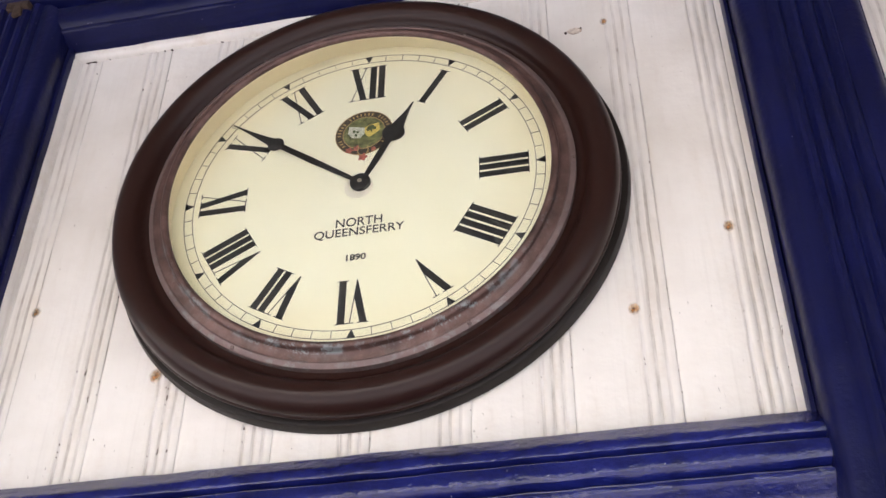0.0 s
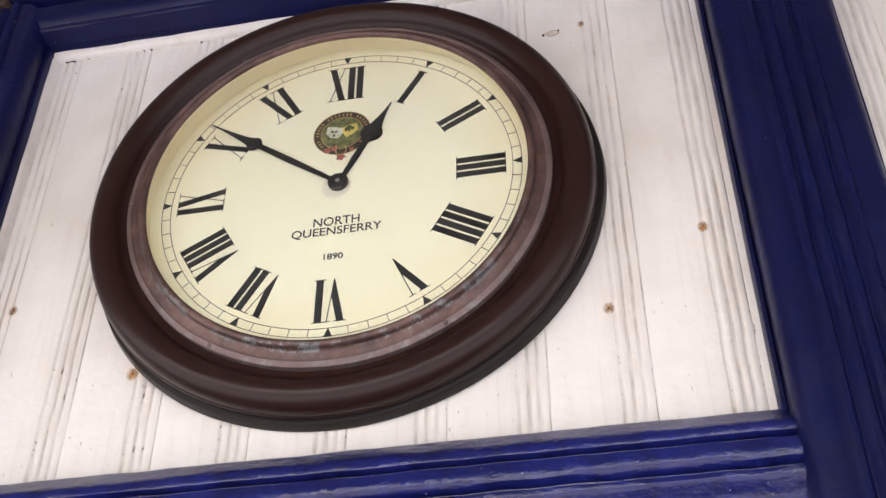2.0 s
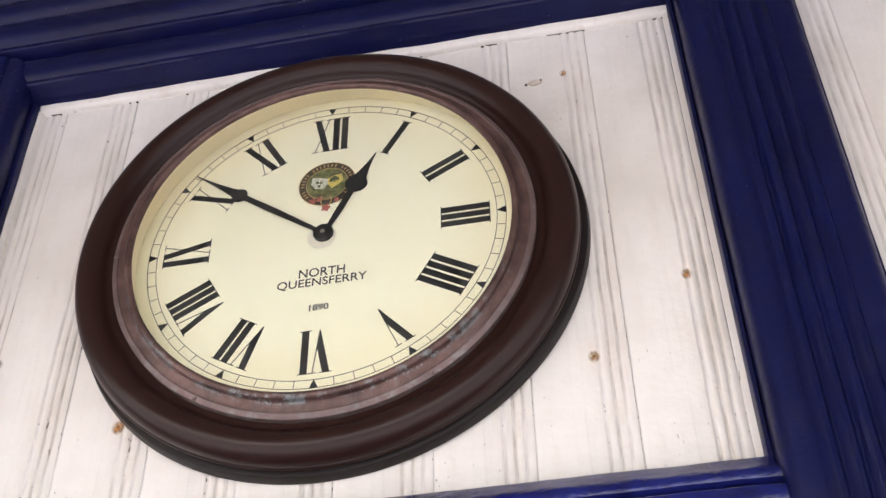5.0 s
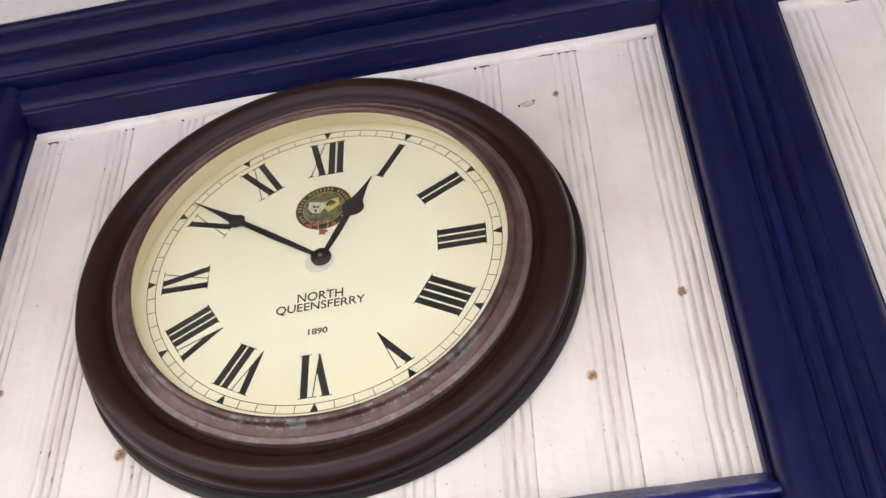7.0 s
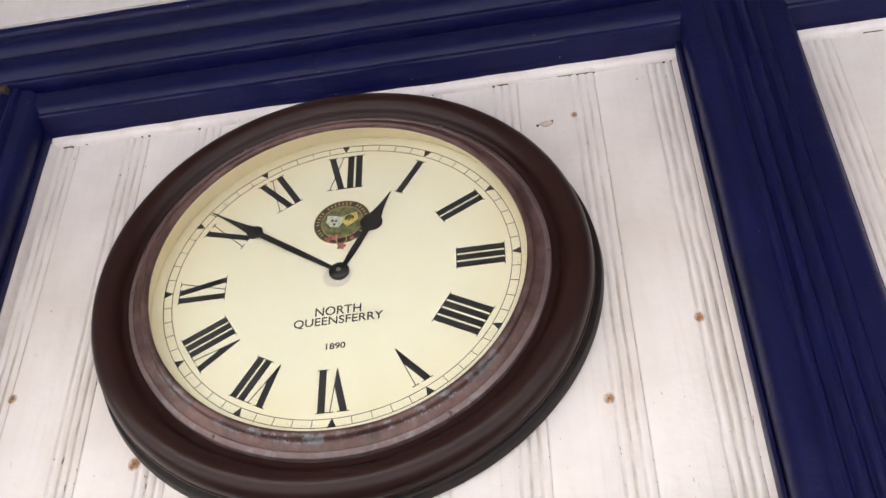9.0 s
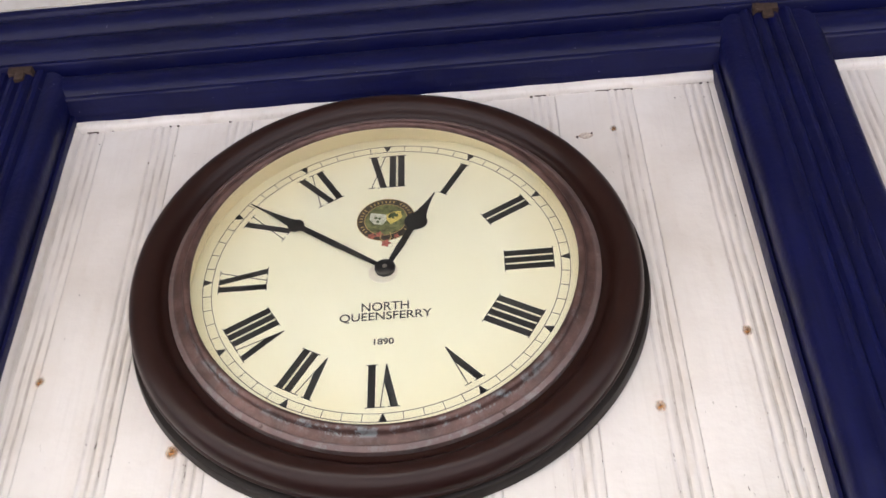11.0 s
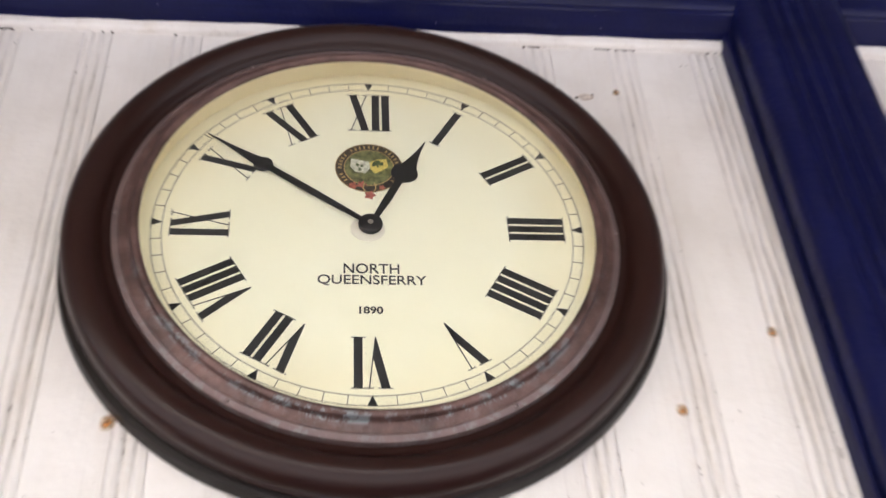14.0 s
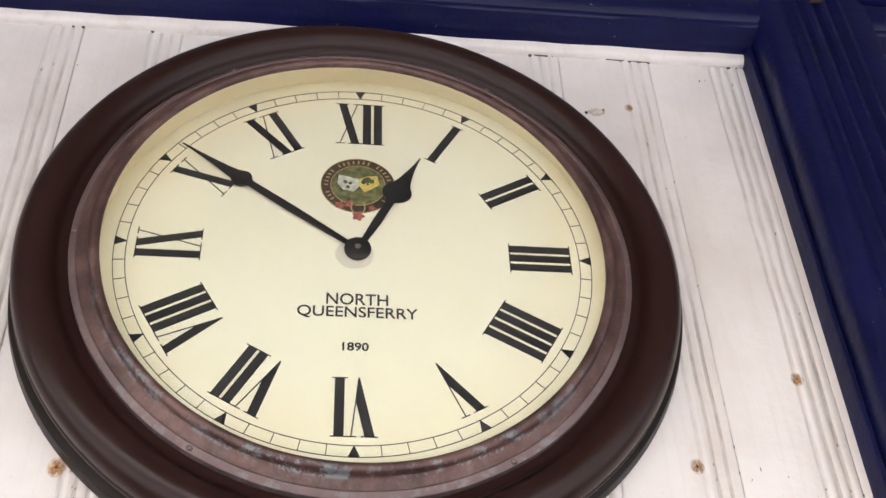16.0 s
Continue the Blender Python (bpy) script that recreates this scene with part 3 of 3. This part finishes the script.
def lettering(text, cx, cz, width, height, bold=0.0):
    """Words on the dial in the built-in font, fitted to their true width and height."""
    cu = bpy.data.curves.new("lettering", "FONT")
    cu.body, cu.size, cu.extrude, cu.offset = text, 1.0, 0.002, bold
    tmp = bpy.data.objects.new("lettering", cu)
    scene.collection.objects.link(tmp)
    me = bpy.data.meshes.new_from_object(tmp.evaluated_get(bpy.context.evaluated_depsgraph_get()))
    bpy.data.objects.remove(tmp)
    bpy.data.curves.remove(cu)
    xs = [v.co.x for v in me.vertices]
    ys = [v.co.y for v in me.vertices]
    mx, my, sx, sy = (min(xs) + max(xs)) / 2, (min(ys) + max(ys)) / 2, width / (max(xs) - min(xs)), height / (max(ys) - min(ys))
    for v in me.vertices:
        v.co = Vector((cx + (v.co.x - mx) * sx, DY - 0.0002 - v.co.z * 0.05, cz + (v.co.y - my) * sy))
    me.name = "lettering"
    me.materials.append(INK)
    ob = new("lettering", me)
    ob.parent = dial
    return ob


lettering("NORTH", 0.0006, -0.0555, 0.0535, 0.0125, 0.008)
lettering("QUEENSFERRY", 0.0012, -0.0705, 0.1035, 0.0135, 0.008)
lettering("1890", -0.0002, -0.1062, 0.0222, 0.0086, 0.020)

# the company crest above the centre
crest = part("crest", lathe([(0.0, P1), (0.0352, P1), (0.0352, P0), (0.0, P0)], 64), GARTER, dial, "round printed heraldic badge in brown, green and gold", at=(-0.0005, 0, 0.0815), smooth=False)
Q0, Q1 = P1, P1 - 0.0002
annulus(0.0344, 0.0352, GOLD, "badge_rim", crest, 64, Q0, Q1)
annulus(0.0252, 0.0261, GOLD, "badge_rim", crest, 64, Q0, Q1)
part("badge_field", lathe([(0.0, Q1), (0.0252, Q1), (0.0252, Q0), (0.0, Q0)], 48), OLIVE, crest, smooth=False)
bm = bmesh.new()
for i in range(29):
    if i in (3, 9, 17, 25):
        continue
    a = radians(-128 + 256 * i / 28)
    c, s = math.cos(a), math.sin(a)
    slab(bm, [(r * s + d * c, r * c - d * s) for r, d in ((0.0283, -0.0009), (0.0322, -0.0009), (0.0322, 0.0009), (0.0283, 0.0009))], Q0, Q1)
part("badge_bars", bm, GOLD, crest, smooth=False)
for pts, mt in (([(-0.0185, 0.0125), (-0.009, 0.0105), (0.0005, 0.0080), (0.001, -0.0010), (-0.004, -0.0085), (-0.014, -0.0065), (-0.0195, 0.0010)], SHIELD_PALE),
                ([(0.0005, 0.0080), (0.009, 0.0120), (0.018, 0.0130), (0.0200, 0.0020), (0.013, -0.0045), (0.006, -0.0085), (0.001, -0.0010)], SHIELD_YELLOW)):
    bm = bmesh.new()
    slab(bm, pts, Q1, Q1 - 0.0002)
    part("shield", bm, mt, crest, smooth=False)
bm = bmesh.new()
rng = random.Random(5)
for cx, cz, rr in ((0.0085, 0.0065, 0.0042), (0.0050, 0.0045, 0.0028), (0.0125, 0.0055, 0.0030), (0.0090, 0.0015, 0.0016), (-0.012, 0.0035, 0.0022), (-0.0075, 0.0020, 0.0020), (-0.0095, -0.0030, 0.0022)):
    slab(bm, [(cx + rr * rng.uniform(0.7, 1.15) * math.cos(2 * math.pi * k / 9), cz + rr * rng.uniform(0.7, 1.15) * math.sin(2 * math.pi * k / 9)) for k in range(9)], Q1 - 0.0002, Q1 - 0.0004)
part("charge", bm, LEAF, crest, smooth=False)
for cx, cz, rr in ((-0.0165, -0.0265, 0.0042), (-0.0075, -0.0245, 0.0040), (0.0005, -0.0395, 0.0050), (0.0130, -0.0285, 0.0028)):
    bm = bmesh.new()
    slab(bm, [(cx + rr * (1.0 + 0.22 * math.cos(5 * 2 * math.pi * k / 30)) * math.cos(2 * math.pi * k / 30), cz + rr * (1.0 + 0.22 * math.cos(5 * 2 * math.pi * k / 30)) * math.sin(2 * math.pi * k / 30)) for k in range(30)], P0 - 0.0004, Q1 - 0.0003)
    part("rosette", bm, ROSE, crest, smooth=False)
for side, x0 in ((-1, -0.0050), (1, 0.0055)):
    bm = bmesh.new()
    pts = [(x0, -0.022), (x0 + side * 0.0012, -0.030), (x0 - side * 0.0015, -0.036)]
    for (xa, za), (xb, zb) in zip(pts, pts[1:]):
        slab(bm, [(xa - 0.0006, za), (xa + 0.0006, za), (xb + 0.0006, zb), (xb - 0.0006, zb)], P0 - 0.0004, Q1 - 0.0004)
    part("stem", bm, GOLD, crest, smooth=False)

# hands
part("collar", lathe([(0.0, DY - 0.0006), (0.0165, DY - 0.0006), (0.0172, DY), (0.0, DY)], 48), PALE, clock, "pale round collar behind the hands", at=(-0.0025, 0, -0.0035))


def hand(name, angle, outline, y0, y1, label):
    b = bmesh.new()
    pts = outline + [(-x, r) for x, r in outline[::-1] if x > 1e-6]
    slab(b, pts, y0, y1)
    es = [e for e in b.edges if all(abs(v.co.y - y1) < 1e-7 for v in e.verts)]
    bmesh.ops.bevel(b, geom=es, offset=0.0006, segments=2, affect="EDGES", profile=0.5)
    bmesh.ops.rotate(b, cent=(0, 0, 0), matrix=Matrix.Rotation(radians(angle), 3, "Y"), verts=b.verts)
    part(name, b, HAND_BLACK, clock, label)


def drop(r0, r1, tip, w, shank):
    """Half outline of a hand: shank, rounded drop, long point."""
    o = [(shank * 0.62, 0.0), (shank * 0.62, 0.006), (shank, r0 * 0.6), (shank * 0.82, r0 - 0.001)]
    for k in range(9):
        a = radians(-75 + 130 * k / 8)
        o.append((w * math.cos(a) if k else shank * 1.1, r0 + w * (1 + math.sin(a)) * 0.92))
    rl, xl = o[-1][1], o[-1][0]
    for k in range(1, 9):
        f = k / 8
        o.append((xl * (1 - f) ** 1.55 + 0.0006 * f, rl + (tip - rl) * f))
    o.append((0.0, tip + 0.0006))
    return o


hand("hour_hand", 26.0, drop(0.0690, 0.09, 0.1340, 0.0142, 0.0042), DY - 0.0010, DY - 0.0022, "black painted hour hand with a drop-shaped end")
hand("minute_hand", 306.4, drop(0.1255, 0.15, 0.2075, 0.0104, 0.0040), DY - 0.0028, DY - 0.0039, "black painted minute hand with a drop-shaped end")
hub = part("hub", lathe([(0.0, DY - 0.0068), (0.0100, DY - 0.0066), (0.0118, DY - 0.0056), (0.0122, DY - 0.0038), (0.0118, DY - 0.0010), (0.0, DY - 0.0009)], 48), HAND_BLACK, clock, "black centre boss of the hands")
part("pin", lathe([(0.0, DY - 0.0080), (0.0022, DY - 0.0078), (0.0028, DY - 0.0071), (0.0028, DY - 0.0063), (0.0, DY - 0.0063)], 20), BRASS, hub, "worn brass centre pin")

# rusty clips at the heads of the uprights
for x, turn in ((PIL_R - 0.001, 3.0), (PIL_L + 0.001, -2.0)):
    bm = bmesh.new()
    box(bm, -0.017, 0.017, -0.0035, 0.010, 0.004, 0.017, 0.0012)
    box(bm, -0.006, 0.008, -0.0045, 0.002, -0.012, 0.008, 0.0015)
    box(bm, -0.015, -0.003, -0.0050, 0.001, 0.0, 0.008, 0.0010)
    for v in bm.verts:
        v.co += Vector((noise.noise(v.co * 90), noise.noise(v.co * 90 + Vector((3, 0, 0))), noise.noise(v.co * 90 + Vector((0, 7, 0))))) * 0.0022
    ob = part("iron_clip", bm, RUST, at=(x, -0.0600, Z0 + 0.4000))
    ob.rotation_euler = (0, radians(turn), 0)
    tagged(ob, "small rusty iron clip on the blue upright", "clip", "clips on the uprights")

# nails with rust bled round them
NAILS = [(0.2931, 0.2567, 1.0), (0.3817, 0.3090, 0.6), (0.3993, -0.0964, 1.25), (0.2900, -0.1896, 1.3), (-0.2318, -0.2060, 1.5), (-0.3991, -0.0979, 1.2), (-0.4050, 0.3100, 0.6)]
for x, z, s in NAILS:
    n_root = empty("nail", (x, 0, Z0 + z), "small rusty nail head bleeding into white paint", "nail", group="nails in the boards")
    part("head", lathe([(0.0, -0.0011), (0.0006 * s, -0.0010), (0.0010 * s, -0.0005), (0.0011 * s, 0.0005), (0.0, 0.0005)], 12), RUST, n_root)
    if s > 0.8:
        b = lathe([(0.0, -0.0004), (0.0062, -0.0004), (0.0062, 0.0), (0.0, 0.0)], 24)
        st = part("rust_stain", b, STAIN, n_root, "orange rust stain")
        st.scale = (s * 0.85, 1, s * 1.05)

# ---- boards of the wall, piece by piece ----
PITCH, X0 = 0.1040, 0.0148


def board_mesh(z0, z1, seed, full):
    """One matchboard: a flat face, then reeds half filled with paint and the joint; its right edge is at x = 0."""
    prof = [(-PITCH + 0.0001, 0.014, 0), (-PITCH + 0.0001, 0.0011, 0), (-PITCH + 0.0012, 0.0006, 0), (-PITCH + 0.0030, 0.0, 0), (-0.0560, 0.0, 0), (-0.0350, 0.0, 0)]
    for j in range(3):
        u = -0.0340 + 0.0105 * j
        prof += [(u - 0.0012, 0.0, 0), (u + 0.0004, 0.0008, 1), (u + 0.0014, 0.0016, 1), (u + 0.0028, 0.0016, 1), (u + 0.0040, 0.0007, 1), (u + 0.0054, -0.0002, 0), (u + 0.0068, -0.0006, 0), (u + 0.0084, -0.0003, 0)]
    prof += [(-0.0028, 0.0, 0), (-0.0012, 0.0007, 1), (-0.0001, 0.0012, 0), (-0.0001, 0.014, 0)]
    n = 44
    verts, faces, kinds = [], [], []
    for i in range(n + 1):
        z = z0 + (z1 - z0) * i / n
        for x, y, deep in prof:
            low = min(1.0, max(0.0, (-0.17 - z) / 0.07))
            fill = (full + 0.55 * low + 0.5 * noise.noise((x * 40 + seed * 9.7, 0.3, seed)) + 0.7 * noise.noise((x * 70 + seed * 3.1, z * 7, seed))) if deep else 1.0
            slip = 0.0011 * noise.noise((seed * 5.3, z * 16, x * 30)) if -PITCH + 0.004 < x < -0.0015 else 0.0
            verts.append((x + slip, y * max(0.15, fill), z))
    m = len(prof)
    for i in range(n):
        for k in range(m - 1):
            faces.append((i * m + k, (i + 1) * m + k, (i + 1) * m + k + 1, i * m + k + 1))
            kinds.append(1 if prof[k][2] and prof[k + 1][2] or prof[k][2] and k > m - 5 else 0)
    me = bpy.data.meshes.new("board")
    me.from_pydata(verts, [], faces)
    me.materials.append(WHITE)
    me.materials.append(REED)
    for p, kd in zip(me.polygons, kinds):
        p.use_smooth = True
        p.material_index = kd
    me.set_sharp_from_angle(angle=radians(70))
    me.update()
    return me


panel = empty("board_cladding", (0, 0, Z0), "white-painted vertical matchboard cladding with reeded joints", "cladding", "structure")
low_boards = [board_mesh(-0.425, 0.349, q + 1, (0.50, 0.50, 0.30, 0.22, 0.50, 0.72, 0.55)[q]) for q in range(7)]
for k in range(-11, 12):
    ob = new("board", low_boards[(k * 3) % 7])
    ob.parent = panel
    ob.location = (X0 + PITCH * k, 0.0004 * ((k * 7) % 3), 0)
bm = bmesh.new()
box(bm, -1.3, 1.3, -0.018, 0.014, 0.0, 0.238, 0.0015)
plank = bpy.data.meshes.new("plank")
bm.to_mesh(plank)
bm.free()
plank.materials.append(WHITE)
for k in range(3):
    ob = new("plank", plank)
    ob.parent = panel
    ob.location = (0, 0.0006 * (k % 2), 0.6300 + 0.2405 * k)

# paint scar; dark slabs for shaded, dirty gaps under the bead, where reeds run behind
scar_bm = bmesh.new()
rng = random.Random(11)
slab(scar_bm, [(0.0085 * rng.uniform(0.8, 1.15) * math.cos(2 * math.pi * k / 22), 0.0050 * rng.uniform(0.8, 1.15) * math.sin(2 * math.pi * k / 22)) for k in range(22)], 0.0, -0.0007)
scar = part("filler_patch", scar_bm, FILLER, at=(0.2560, 0.0, Z0 + 0.2470))
tagged(scar, "rough patch of old filler under white paint", "patch")
b = bmesh.new()
slab(b, [(0.0094 * rng.uniform(0.82, 1.12) * math.cos(2 * math.pi * k / 26), 0.0056 * rng.uniform(0.82, 1.12) * math.sin(2 * math.pi * k / 26)) for k in range(26)], 0.0, -0.0004)
part("patch_edge", b, PUTTY, scar, smooth=False)
for dx, dz, r in ((-0.0110, -0.0020, 0.0022), (0.0078, 0.0034, 0.0017)):
    b = bmesh.new()
    slab(b, [(dx + r * rng.uniform(0.6, 1.2) * math.cos(2 * math.pi * k / 8), dz + r * rng.uniform(0.6, 1.2) * math.sin(2 * math.pi * k / 8)) for k in range(8)], 0.0, -0.0009)
    part("speck", b, RUST, scar, smooth=False)
for k in range(-4, 5):
    for j in range(4):
        if rng.random() < 0.35:
            continue
        x = X0 + PITCH * k - 0.0319 + 0.0105 * j + rng.uniform(-0.001, 0.001)
        if not XL + 0.012 < x < XR - 0.008:
            continue
        b = bmesh.new()
        w, hgt = rng.uniform(0.0010, 0.0026), rng.uniform(0.0008, 0.0026)
        slab(b, [(x - w, 0.3361), (x + w, 0.3361), (x + w * 0.8, 0.3361 - hgt * 0.7), (x, 0.3361 - hgt), (x - w * 0.9, 0.3361 - hgt * 0.6)], 0.001, -0.0012)
        part("gap_shade_dirt", b, GARTER, bead_c, smooth=False)
for x0, x1 in ((XL + 0.01, XR - 0.01), (0.602, 0.90)):
    x = x0
    while x < x1:
        run, thick = rng.uniform(0.008, 0.045), rng.uniform(0.0005, 0.0013)
        if rng.random() < 0.6:
            b = bmesh.new()
            n = max(3, int(run / 0.004))
            up = [(x + run * i / n, 0.3359 + rng.uniform(0, 0.0004)) for i in range(n + 1)]
            dn = [(x + run * i / n, 0.3359 - thick * rng.uniform(0.3, 1.2) * math.sin(math.pi * (i + 0.3) / (n + 0.6))) for i in range(n + 1)]
            slab(b, up + dn[::-1], 0.001, -0.0014)
            part("gap_shade_dirt", b, REED if rng.random() < 0.5 else GARTER, bead_c, smooth=False)
        x += run + rng.uniform(0.002, 0.02)

# flecks, hair cracks and chips in the old white paint
bm = bmesh.new()
for i in range(220):
    x, z = rng.uniform(XL + 0.012, XR - 0.006), rng.uniform(-0.33, 0.325) if i % 2 else rng.uniform(-0.33, -0.18)
    if rng.random() < 0.6:
        x = X0 + PITCH * math.floor((x - X0) / PITCH) + PITCH - rng.choice((0.0006, 0.0005, 0.0110, 0.0215, 0.0320)) + rng.uniform(-0.0004, 0.0004)
    if x * x + z * z < 0.297 ** 2 or not XL + 0.01 < x < XR - 0.004:
        continue
    ln, wd = rng.uniform(0.0005, 0.0030) * (1 if rng.random() < 0.85 else 2.5), rng.uniform(0.00012, 0.0004)
    lean = rng.uniform(-0.25, 0.25)
    slab(bm, [(x - wd, z), (x + wd * 0.3, z - ln * 0.2), (x + wd + lean * ln, z + ln * 0.5), (x + lean * ln * 1.4, z + ln), (x - wd + lean * ln * 0.6, z + ln * 0.6)], 0.0015, -0.00035)
flecks = part("paint_flecks", bm, FLECK, smooth=False, at=(0, 0, Z0))
tagged(flecks, "dark flecks and hair cracks in the white paint", "flecks", kind="stuff")
